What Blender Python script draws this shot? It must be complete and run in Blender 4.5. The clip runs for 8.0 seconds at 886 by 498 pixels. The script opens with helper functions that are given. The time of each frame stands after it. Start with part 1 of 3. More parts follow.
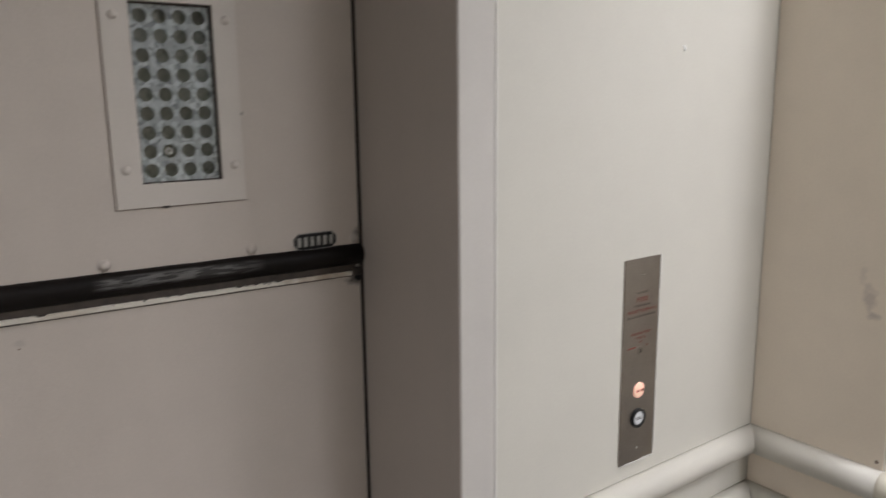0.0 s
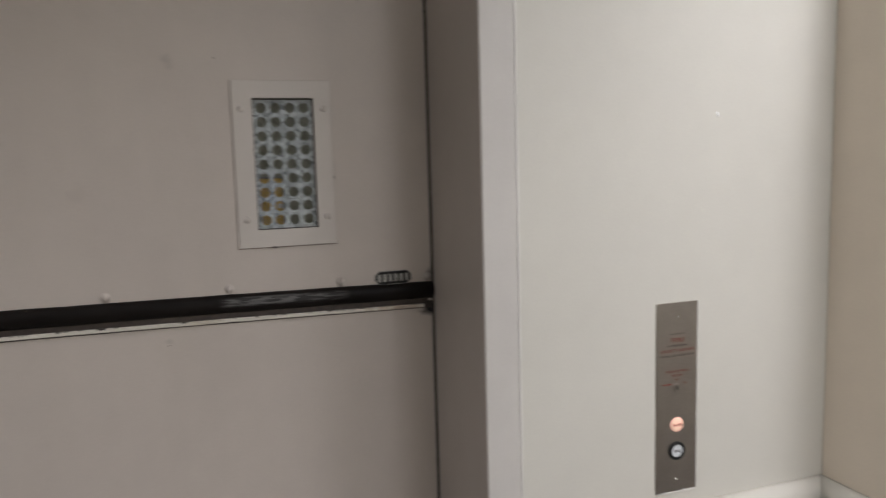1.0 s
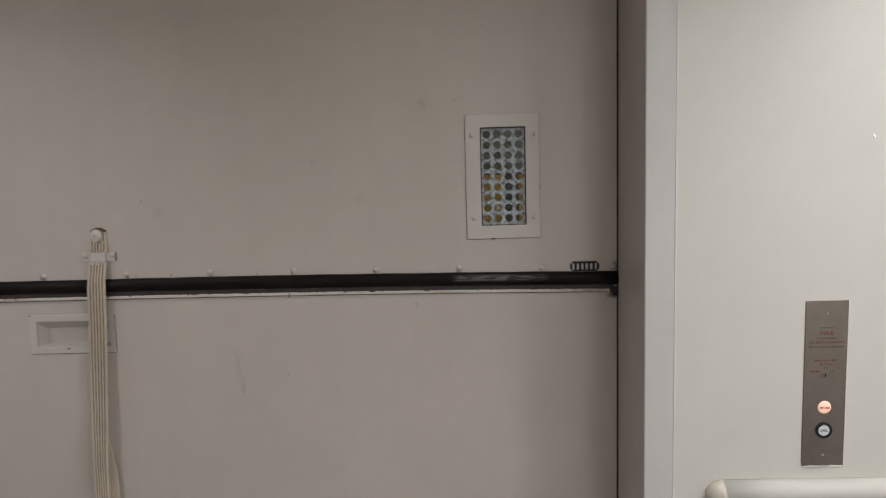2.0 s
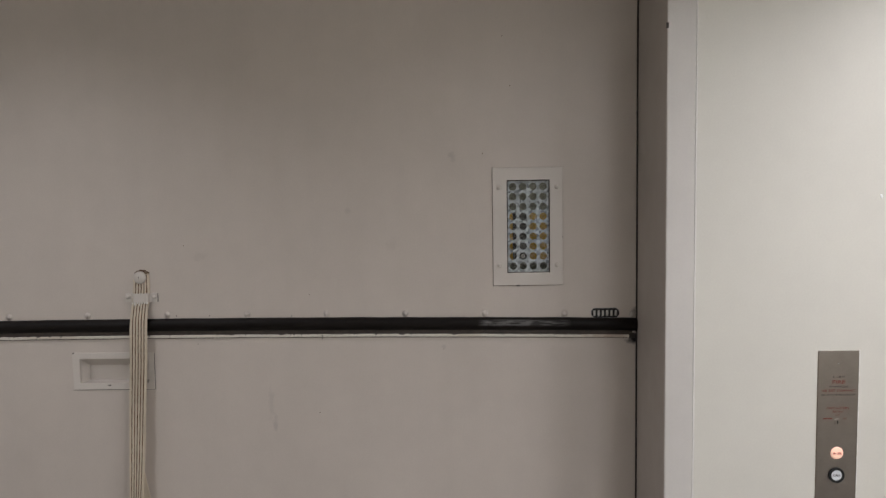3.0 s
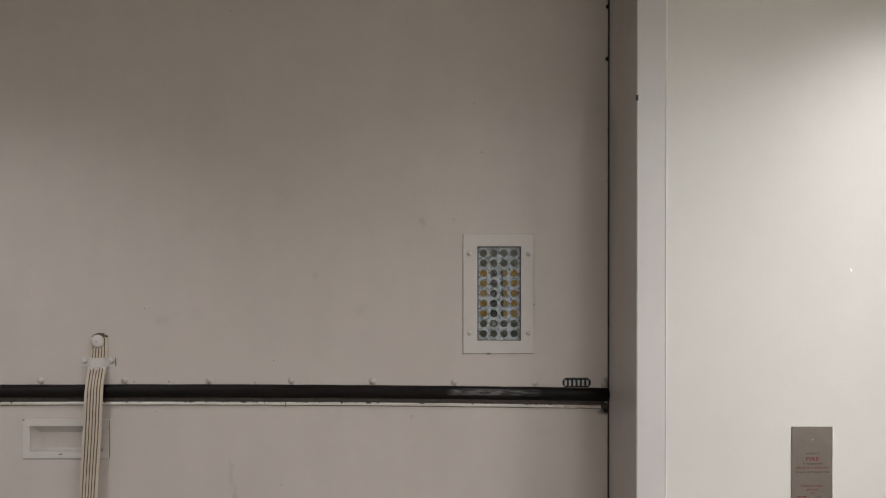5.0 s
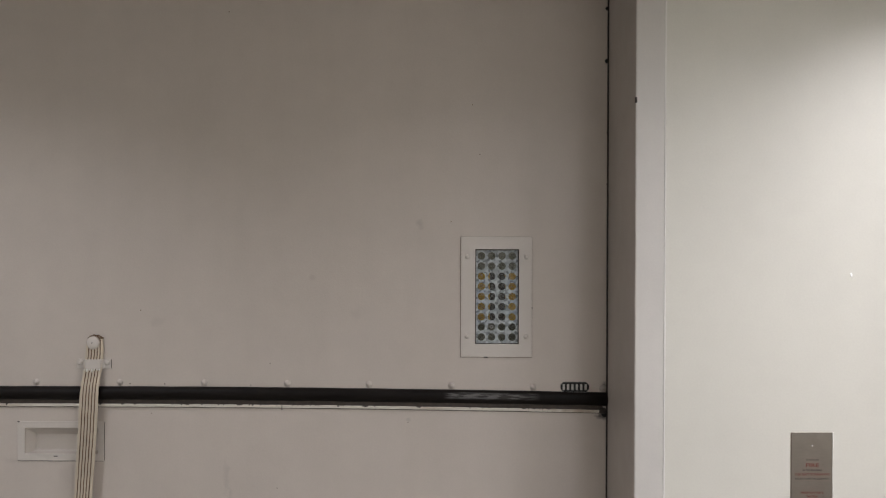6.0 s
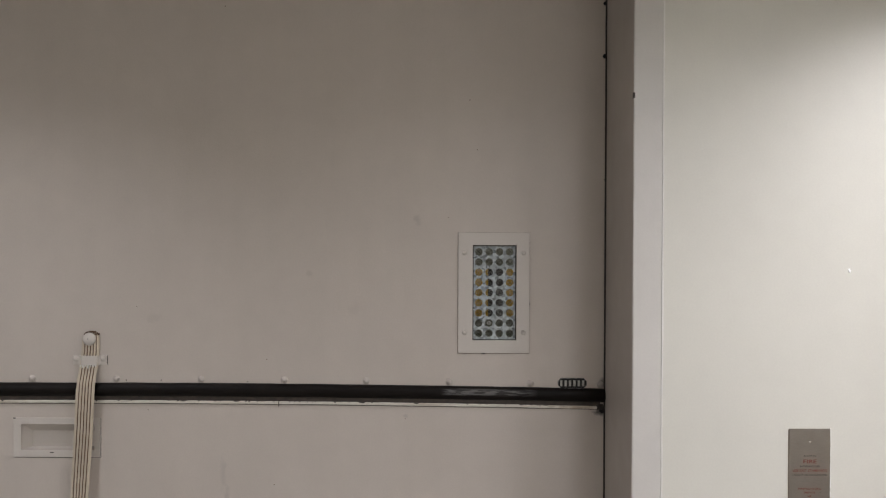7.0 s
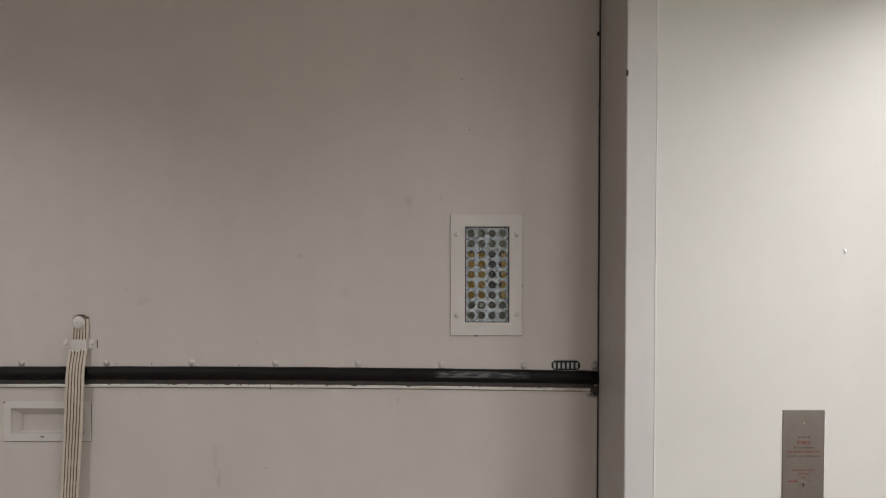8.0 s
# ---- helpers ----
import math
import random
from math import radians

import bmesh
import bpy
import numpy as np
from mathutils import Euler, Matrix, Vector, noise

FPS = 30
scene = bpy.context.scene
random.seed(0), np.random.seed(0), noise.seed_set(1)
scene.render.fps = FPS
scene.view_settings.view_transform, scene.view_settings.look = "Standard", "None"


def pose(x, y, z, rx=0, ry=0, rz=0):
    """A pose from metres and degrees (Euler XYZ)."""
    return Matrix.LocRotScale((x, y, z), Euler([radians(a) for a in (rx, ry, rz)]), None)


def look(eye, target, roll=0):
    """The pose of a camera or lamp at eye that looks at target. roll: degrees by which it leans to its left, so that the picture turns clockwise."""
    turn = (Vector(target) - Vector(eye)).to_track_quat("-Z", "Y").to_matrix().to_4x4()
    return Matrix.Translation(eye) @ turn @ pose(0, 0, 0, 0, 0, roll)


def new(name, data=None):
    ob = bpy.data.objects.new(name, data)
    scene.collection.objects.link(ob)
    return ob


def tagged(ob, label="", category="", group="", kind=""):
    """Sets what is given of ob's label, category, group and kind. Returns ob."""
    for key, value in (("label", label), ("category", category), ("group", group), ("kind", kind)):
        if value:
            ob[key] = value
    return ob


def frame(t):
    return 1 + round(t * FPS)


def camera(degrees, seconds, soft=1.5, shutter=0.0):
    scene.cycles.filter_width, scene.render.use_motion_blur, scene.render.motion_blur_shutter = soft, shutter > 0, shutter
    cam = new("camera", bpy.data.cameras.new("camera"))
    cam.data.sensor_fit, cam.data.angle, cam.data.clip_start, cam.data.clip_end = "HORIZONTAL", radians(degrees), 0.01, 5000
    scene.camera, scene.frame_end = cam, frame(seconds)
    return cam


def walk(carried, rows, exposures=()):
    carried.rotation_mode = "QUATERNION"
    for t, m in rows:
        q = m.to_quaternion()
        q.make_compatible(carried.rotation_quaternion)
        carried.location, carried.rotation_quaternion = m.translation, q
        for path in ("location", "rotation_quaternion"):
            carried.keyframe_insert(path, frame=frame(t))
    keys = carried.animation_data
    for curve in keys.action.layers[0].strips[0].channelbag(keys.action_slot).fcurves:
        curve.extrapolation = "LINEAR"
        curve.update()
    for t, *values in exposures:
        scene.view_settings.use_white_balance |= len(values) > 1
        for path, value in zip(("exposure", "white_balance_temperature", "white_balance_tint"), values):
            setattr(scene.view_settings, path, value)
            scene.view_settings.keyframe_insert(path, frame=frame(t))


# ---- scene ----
cam = camera(61.7, 8.0, 1.2, 0.4)
PATH = [
    (0, (-1.219, -1.025, 1.535), (-0.07, 0.566, 1.151), -0.7),
    (0.1, (-1.178, -1.05, 1.552), (-0.028, 0.541, 1.167), -0.9),
    (0.2, (-1.137, -1.091, 1.561), (-0.012, 0.519, 1.182), -1.2),
    (0.3, (-1.111, -1.149, 1.545), (-0.023, 0.492, 1.196), -1.5),
    (0.4, (-1.089, -1.212, 1.546), (-0.049, 0.461, 1.198), -1.7),
    (0.5, (-1.072, -1.281, 1.54), (-0.086, 0.426, 1.203), -2.0),
    (0.6, (-1.059, -1.338, 1.548), (-0.132, 0.404, 1.221), -1.9),
    (0.7, (-1.051, -1.387, 1.553), (-0.187, 0.39, 1.244), -1.8),
    (0.8, (-1.041, -1.424, 1.566), (-0.251, 0.388, 1.268), -1.8),
    (0.9, (-1.045, -1.453, 1.556), (-0.323, 0.393, 1.296), -1.7),
    (1, (-1.046, -1.474, 1.553), (-0.395, 0.402, 1.319), -1.6),
    (1.1, (-1.035, -1.5, 1.569), (-0.468, 0.403, 1.331), -1.5),
    (1.2, (-1.019, -1.534, 1.553), (-0.539, 0.396, 1.346), -1.6),
    (1.3, (-0.996, -1.583, 1.557), (-0.631, 0.372, 1.346), -1.6),
    (1.4, (-0.984, -1.653, 1.554), (-0.741, 0.321, 1.342), -1.7),
    (1.5, (-0.971, -1.737, 1.545), (-0.841, 0.247, 1.328), -1.7),
    (1.6, (-0.971, -1.815, 1.552), (-0.914, 0.171, 1.321), -1.8),
    (1.7, (-0.923, -1.886, 1.571), (-0.951, 0.099, 1.325), -2.3),
    (2.8, (-1.029, -2.146, 1.671), (-1.099, -0.156, 1.49), -1.2),
    (3, (-1.024, -2.153, 1.68), (-1.082, -0.159, 1.525), -0.9),
    (3.5, (-1.006, -2.145, 1.701), (-1.047, -0.148, 1.601), -0.5),
    (4, (-1.01, -2.134, 1.727), (-1.026, -0.135, 1.668), -0.3),
    (4.5, (-0.995, -2.122, 1.727), (-1.002, -0.122, 1.703), -0.2),
    (4.7, (-0.998, -2.118, 1.725), (-0.995, -0.117, 1.707), -0.1),
    (5.8, (-0.983, -2.094, 1.724), (-0.988, -0.093, 1.712), 0.2),
    (6, (-0.978, -2.095, 1.723), (-0.985, -0.095, 1.716), 0.2),
    (6.5, (-0.983, -2.096, 1.741), (-0.981, -0.096, 1.716), 0.2),
    (7, (-0.974, -2.087, 1.723), (-0.977, -0.087, 1.705), 0.2),
    (7.5, (-0.961, -2.069, 1.714), (-0.967, -0.07, 1.673), 0.1),
    (8, (-0.948, -2.061, 1.71), (-0.951, -0.062, 1.653), -0.0),
]
walk(cam, [(t, look(eye, target, roll)) for t, eye, target, roll in PATH], exposures=[(0.0, -0.28), (1.0, -0.32), (2.2, -0.28), (3.5, -0.2), (4.5, -0.12), (8.0, -0.1)])

# ---- light ----
CEILING = 2.78
# a row of downlights along the front: x and watts of each; their y, cone and softness
DOWNLIGHTS, ROW_Y, CONE, EDGE = ((0.545, 54.0), (-0.95, 4.0), (-2.45, 25.0), (-3.95, 25.0)), -0.50, 124.0, 0.95
# panel lights behind: x, y, watts, spread, size
PANELS = [(0.95, -1.60, 31.0, 156.0, 0.6), (0.20, -2.30, 28.0, 160.0, 0.6), (-3.40, -1.90, 18.0, 150.0, 0.6)]

world = bpy.data.worlds.new("world")
world.use_nodes = True
world.node_tree.nodes["Background"].inputs["Color"].default_value = (0.5, 0.5, 0.5, 1)
world.node_tree.nodes["Background"].inputs["Strength"].default_value = 0.02
scene.world = world


# ---- materials ----
def material(name):
    m = bpy.data.materials.new(name)
    m.use_nodes = True
    return m, m.node_tree.nodes, m.node_tree.links, m.node_tree.nodes["Principled BSDF"]


def noise_node(nodes, links, source, scale, detail=3.0, stretch=(1, 1, 1)):
    mapping = nodes.new("ShaderNodeMapping")
    mapping.inputs["Scale"].default_value = stretch
    links.new(source, mapping.inputs["Vector"])
    n = nodes.new("ShaderNodeTexNoise")
    n.inputs["Scale"].default_value = scale
    n.inputs["Detail"].default_value = detail
    links.new(mapping.outputs["Vector"], n.inputs["Vector"])
    return n.outputs["Fac"]


def ranged(nodes, links, value, a, b, lo, hi):
    r = nodes.new("ShaderNodeMapRange")
    for key, v in (("From Min", a), ("From Max", b), ("To Min", lo), ("To Max", hi)):
        r.inputs[key].default_value = v
    links.new(value, r.inputs["Value"])
    return r.outputs["Result"]


def maths(nodes, links, op, a, b):
    n = nodes.new("ShaderNodeMath")
    n.operation = op
    for i, v in enumerate((a, b)):
        if isinstance(v, (int, float)):
            n.inputs[i].default_value = v
        else:
            links.new(v, n.inputs[i])
    return n.outputs[0]


def mixed(nodes, links, fac, a, b):
    n = nodes.new("ShaderNodeMix")
    n.data_type = "RGBA"
    for i, v in ((0, fac), (6, a), (7, b)):
        if isinstance(v, (int, float)):
            n.inputs[i].default_value = v
        elif isinstance(v, tuple):
            n.inputs[i].default_value = (*v, 1)
        else:
            links.new(v, n.inputs[i])
    return n.outputs[2]


def paint(name, colour, rough=0.45, cloud=0.05, peel=0.06, stains=(), streak=0.0):
    """Old rolled enamel: cloudy dirt, fine speckle, orange peel, and stains (centre, half size, colour, strength)."""
    m, nodes, links, bsdf = material(name)
    pos = nodes.new("ShaderNodeNewGeometry").outputs["Position"]
    big = noise_node(nodes, links, pos, 2.3, 4.0)
    mid = noise_node(nodes, links, pos, 14.0, 3.0)
    fine = noise_node(nodes, links, pos, 170.0, 2.0)
    value = maths(nodes, links, "MULTIPLY", ranged(nodes, links, big, 0.3, 0.7, 1 - cloud, 1 + cloud),
                  ranged(nodes, links, mid, 0.3, 0.7, 1 - cloud * 0.5, 1 + cloud * 0.5))
    value = maths(nodes, links, "MULTIPLY", value, ranged(nodes, links, fine, 0.3, 0.7, 0.985, 1.015))
    if streak:
        drip = noise_node(nodes, links, pos, 9.0, 3.0, (1, 1, 0.12))
        value = maths(nodes, links, "MULTIPLY", value, ranged(nodes, links, drip, 0.35, 0.7, 1 + streak, 1 - streak))
    tint = nodes.new("ShaderNodeMix")
    tint.data_type, tint.blend_type = "RGBA", "MULTIPLY"
    tint.inputs[0].default_value = 1.0
    tint.inputs[6].default_value = (*colour, 1)
    grey = nodes.new("ShaderNodeCombineColor")
    for i in range(3):
        links.new(value, grey.inputs[i])
    links.new(grey.outputs[0], tint.inputs[7])
    result = tint.outputs[2]
    for centre, half, dirt, strength in stains:
        move = nodes.new("ShaderNodeVectorMath")
        move.operation = "SUBTRACT"
        links.new(pos, move.inputs[0])
        move.inputs[1].default_value = centre
        shrink = nodes.new("ShaderNodeVectorMath")
        shrink.operation = "DIVIDE"
        links.new(move.outputs[0], shrink.inputs[0])
        shrink.inputs[1].default_value = half
        far = nodes.new("ShaderNodeVectorMath")
        far.operation = "LENGTH"
        links.new(shrink.outputs[0], far.inputs[0])
        ragged = maths(nodes, links, "ADD", far.outputs["Value"], ranged(nodes, links, noise_node(nodes, links, pos, 45.0, 4.0), 0.3, 0.7, -0.45, 0.45))
        mask = ranged(nodes, links, ragged, 1.0, 0.25, 0.0, strength)
        result = mixed(nodes, links, mask, result, dirt)
    links.new(result, bsdf.inputs["Base Color"])
    links.new(ranged(nodes, links, mid, 0.3, 0.7, rough - 0.06, rough + 0.08), bsdf.inputs["Roughness"])
    bump = nodes.new("ShaderNodeBump")
    bump.inputs["Strength"].default_value = peel
    bump.inputs["Distance"].default_value = 0.002
    links.new(maths(nodes, links, "ADD", noise_node(nodes, links, pos, 260.0, 2.0), maths(nodes, links, "MULTIPLY", mid, 2.0)), bump.inputs["Height"])
    links.new(bump.outputs[0], bsdf.inputs["Normal"])
    return m


def metal(name, colour, rough=0.35, brush=(1, 1, 1), scale=300.0, metallic=1.0):
    m, nodes, links, bsdf = material(name)
    pos = nodes.new("ShaderNodeNewGeometry").outputs["Position"]
    grain = noise_node(nodes, links, pos, scale, 3.0, brush)
    cloud = noise_node(nodes, links, pos, 20.0, 3.0)
    both = maths(nodes, links, "ADD", maths(nodes, links, "MULTIPLY", grain, 0.6), maths(nodes, links, "MULTIPLY", cloud, 0.4))
    links.new(mixed(nodes, links, ranged(nodes, links, both, 0.3, 0.7, 0, 1), tuple(c * 0.85 for c in colour), tuple(min(1, c * 1.12) for c in colour)), bsdf.inputs["Base Color"])
    bsdf.inputs["Metallic"].default_value = metallic
    links.new(ranged(nodes, links, both, 0.3, 0.7, rough - 0.07, rough + 0.07), bsdf.inputs["Roughness"])
    return m


def frosted(name):
    """Pale blue-grey translucent sheet with a mottled, frosted face."""
    m, nodes, links, bsdf = material(name)
    pos = nodes.new("ShaderNodeNewGeometry").outputs["Position"]
    cells = nodes.new("ShaderNodeTexVoronoi")
    cells.inputs["Scale"].default_value = 110.0
    links.new(pos, cells.inputs["Vector"])
    split = nodes.new("ShaderNodeSeparateColor")
    links.new(cells.outputs["Color"], split.inputs[0])
    links.new(mixed(nodes, links, split.outputs[0], (0.36, 0.39, 0.39), (0.68, 0.725, 0.725)), bsdf.inputs["Base Color"])
    links.new(ranged(nodes, links, split.outputs[1], 0, 1, 0.22, 0.42), bsdf.inputs["Roughness"])
    bsdf.inputs["Transmission Weight"].default_value = 0.34
    bsdf.inputs["IOR"].default_value = 1.2
    return m


def plain(name, colour, rough=0.5, metallic=0.0, speckle=0.08, scale=90.0):
    m, nodes, links, bsdf = material(name)
    pos = nodes.new("ShaderNodeNewGeometry").outputs["Position"]
    n = noise_node(nodes, links, pos, scale, 4.0)
    links.new(mixed(nodes, links, ranged(nodes, links, n, 0.3, 0.7, 0, 1), tuple(c * (1 - speckle) for c in colour), tuple(min(1, c * (1 + speckle)) for c in colour)), bsdf.inputs["Base Color"])
    links.new(ranged(nodes, links, n, 0.3, 0.7, max(0.02, rough - 0.06), rough + 0.06), bsdf.inputs["Roughness"])
    bsdf.inputs["Metallic"].default_value = metallic
    return m


def glowing(name, colour, strength):
    m, nodes, links, bsdf = material(name)
    bsdf.inputs["Base Color"].default_value = (*colour, 1)
    bsdf.inputs["Emission Color"].default_value = (*colour, 1)
    bsdf.inputs["Emission Strength"].default_value = strength
    return m


def glass_sheet(name):
    m, nodes, links, bsdf = material(name)
    bsdf.inputs["Base Color"].default_value = (0.93, 0.97, 0.96, 1)
    bsdf.inputs["Roughness"].default_value = 0.02
    bsdf.inputs["IOR"].default_value = 1.5
    bsdf.inputs["Transmission Weight"].default_value = 1.0
    return m


def rubber(name):
    """Black painted rubber nosing, with a stretch where the film has worn to a grey gloss."""
    m, nodes, links, bsdf = material(name)
    pos = nodes.new("ShaderNodeNewGeometry").outputs["Position"]
    axes = nodes.new("ShaderNodeSeparateXYZ")
    links.new(pos, axes.inputs[0])
    rise = ranged(nodes, links, axes.outputs[0], -0.985, -0.955, 0, 1)
    fall = ranged(nodes, links, axes.outputs[0], -0.74, -0.665, 1, 0)
    line = maths(nodes, links, "ADD", axes.outputs[2], maths(nodes, links, "MULTIPLY", axes.outputs[0], 0.012))
    high = maths(nodes, links, "MULTIPLY", ranged(nodes, links, line, 1.209, 1.216, 0, 1), ranged(nodes, links, line, 1.229, 1.234, 1, 0))
    patch = maths(nodes, links, "MULTIPLY", maths(nodes, links, "MULTIPLY", rise, fall), high)
    smear = noise_node(nodes, links, pos, 110.0, 8.0, (0.16, 1, 1.5))
    worn = maths(nodes, links, "MULTIPLY", patch, ranged(nodes, links, smear, 0.46, 0.53, 0.25, 1))
    dust = noise_node(nodes, links, pos, 25.0, 4.0, (0.3, 1, 1))
    base = mixed(nodes, links, ranged(nodes, links, dust, 0.3, 0.75, 0, 1), (0.0062, 0.0045, 0.0038), (0.013, 0.0100, 0.0085))
    links.new(mixed(nodes, links, worn, base, (0.15, 0.145, 0.14)), bsdf.inputs["Base Color"])
    links.new(mixed(nodes, links, worn, (0.5, 0.5, 0.5), (0.2, 0.2, 0.2)), bsdf.inputs["Roughness"])
    bsdf.inputs["Specular IOR Level"].default_value = 0.17
    bump = nodes.new("ShaderNodeBump")
    bump.inputs["Strength"].default_value = 0.9
    bump.inputs["Distance"].default_value = 0.002
    links.new(maths(nodes, links, "MULTIPLY", smear, maths(nodes, links, "ADD", worn, 0.15)), bump.inputs["Height"])
    links.new(bump.outputs[0], bsdf.inputs["Normal"])
    return m


def wood(name):
    m, nodes, links, bsdf = material(name)
    pos = nodes.new("ShaderNodeNewGeometry").outputs["Position"]
    grain = noise_node(nodes, links, pos, 18.0, 5.0, (6, 1, 0.5))
    links.new(mixed(nodes, links, ranged(nodes, links, grain, 0.3, 0.7, 0, 1), (0.56, 0.29, 0.02), (0.72, 0.42, 0.05)), bsdf.inputs["Base Color"])
    bsdf.inputs["Roughness"].default_value = 0.5
    return m


GREY_SMUDGE, RUST = (0.36, 0.30, 0.28), (0.20, 0.10, 0.05)
WALL_PAINT = paint("cream wall enamel", (0.674, 0.652, 0.589), 0.42, 0.025, 0.10)
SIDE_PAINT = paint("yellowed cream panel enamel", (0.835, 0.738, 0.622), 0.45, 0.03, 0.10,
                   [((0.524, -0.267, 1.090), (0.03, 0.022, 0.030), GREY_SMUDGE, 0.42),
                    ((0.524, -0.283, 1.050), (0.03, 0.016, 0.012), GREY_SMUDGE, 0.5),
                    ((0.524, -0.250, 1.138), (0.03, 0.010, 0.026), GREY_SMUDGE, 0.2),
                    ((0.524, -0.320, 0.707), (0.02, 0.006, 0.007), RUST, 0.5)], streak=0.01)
POST_PAINT = paint("grey post enamel", (0.615, 0.588, 0.555), 0.4, 0.03, 0.08, streak=0.02)
DOOR_PAINT = paint("beige grey door enamel", (0.60, 0.537, 0.483), 0.40, 0.03, 0.16,
                   [((-1.700, 0.352, 0.955), (0.012, 0.03, 0.060), (0.30, 0.28, 0.27), 0.18),
                    ((-1.688, 0.352, 0.885), (0.012, 0.03, 0.040), (0.25, 0.23, 0.23), 0.25),
                    ((-1.063, 0.352, 1.797), (0.018, 0.03, 0.016), (0.30, 0.27, 0.25), 0.3),
                    ((-1.10, 0.352, 1.150), (0.010, 0.03, 0.008), (0.32, 0.29, 0.27), 0.3),
                    ((-1.42, 0.352, 1.62), (0.016, 0.03, 0.012), (0.36, 0.31, 0.28), 0.22),
                    ((-1.93, 0.352, 1.47), (0.030, 0.03, 0.020), (0.42, 0.37, 0.33), 0.2),
                    ((-1.27, 0.352, 1.50), (0.024, 0.03, 0.030), (0.42, 0.37, 0.33), 0.16),
                    ((-0.452, 0.352, 1.262), (0.014, 0.03, 0.016), (0.05, 0.045, 0.04), 0.8),
                    ((-0.456, 0.352, 1.170), (0.030, 0.03, 0.022), (0.05, 0.045, 0.04), 0.85)], streak=0.015)
# darker than the post's enamel: the return's shade is put into this colour
SHADED_PAINT = paint("brownish grey jamb enamel, shade in its colour", (0.44, 0.395, 0.358), 0.42, 0.03, 0.1, streak=0.02)
BOLT_PAINT = paint("beige bolt enamel", (0.61, 0.55, 0.50), 0.34, 0.03, 0.06)
TRIM_PAINT = paint("light beige trim enamel", (0.64, 0.59, 0.54), 0.38, 0.03, 0.1)
LIP_PAINT = paint("cream lip enamel", (0.72, 0.68, 0.60), 0.4, 0.06, 0.1,
                  [((-0.52, 0.345, 1.19), (0.10, 0.05, 0.05), (0.33, 0.21, 0.13), 0.6), ((-1.02, 0.345, 1.19), (0.05, 0.05, 0.05), (0.40, 0.30, 0.21), 0.3),
                   ((-2.45, 0.345, 1.19), (0.16, 0.05, 0.05), (0.40, 0.31, 0.22), 0.35)])
RAIL_PAINT = paint("ivory rail vinyl", (0.60, 0.575, 0.515), 0.58, 0.02, 0.03)
CAP_PAINT = paint("yellowed ivory plastic", (0.60, 0.56, 0.465), 0.5, 0.03, 0.03)
CEILING_PAINT = paint("white ceiling enamel", (0.74, 0.73, 0.70), 0.5, 0.02, 0.05)
FLOOR_PAINT = paint("dark grey sheet flooring", (0.16, 0.15, 0.14), 0.5, 0.12, 0.1)
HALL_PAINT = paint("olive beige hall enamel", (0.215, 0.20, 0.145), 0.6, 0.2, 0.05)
CAULK = paint("white caulk", (0.78, 0.76, 0.72), 0.5, 0.03, 0.2)
WHITE_PAINT = plain("bare white primer", (0.90, 0.90, 0.88), 0.35, 0.0, 0.02)
BARE = plain("bare dark steel", (0.045, 0.035, 0.03), 0.55, 0.2, 0.3)
DARK_BROWN = plain("dark brown", (0.19, 0.135, 0.10), 0.7, 0.0, 0.3)
BROWN_STRIP = plain("dark brown strip", (0.055, 0.042, 0.034), 0.6, 0.0, 0.4, 60.0)
BLACK = plain("black shadow gap rubber", (0.008, 0.008, 0.008), 0.7)
RUBBER = rubber("black rubber nosing")
STEEL = metal("brushed stainless steel", (0.345, 0.31, 0.28), 0.34, (1, 1, 14), 120.0)
CHROME = metal("bright screw steel", (0.75, 0.74, 0.72), 0.22)
FROSTED = frosted("frosted blue grey sheet")
GLASS = glass_sheet("clear glass")
WIRE = plain("wire", (0.05, 0.05, 0.045), 0.5, 0.6)
WEB = paint("cream cotton webbing", (0.65, 0.565, 0.45), 0.85, 0.13, 0.25, streak=0.06)
WEB_DARK = plain("brown woven stripe", (0.125, 0.07, 0.04), 0.9, 0, 0.4, 300.0)
RED_INK = plain("red enamel ink", (0.23, 0.048, 0.036), 0.5)
DARK_INK = plain("black enamel ink", (0.05, 0.04, 0.038), 0.5)
LIT = glowing("lit salmon lens", (1.0, 0.60, 0.46), 0.44)
LENS_INK = plain("dark red lens ink", (0.20, 0.04, 0.025), 0.5)
WHITE_LENS = plain("white button plastic", (0.72, 0.74, 0.76), 0.25, 0, 0.03)
SILVER = plain("worn silver relief", (0.42, 0.41, 0.38), 0.4, 0.4, 0.25)
DIFFUSER = glowing("lamp diffuser", (0.944, 0.942, 1.0), 2.5)
AMBER = wood("honey plywood")


# ---- building helpers ----
def place_of(ob):
    while ob.parent:
        ob = ob.parent
    return ob.location.copy()


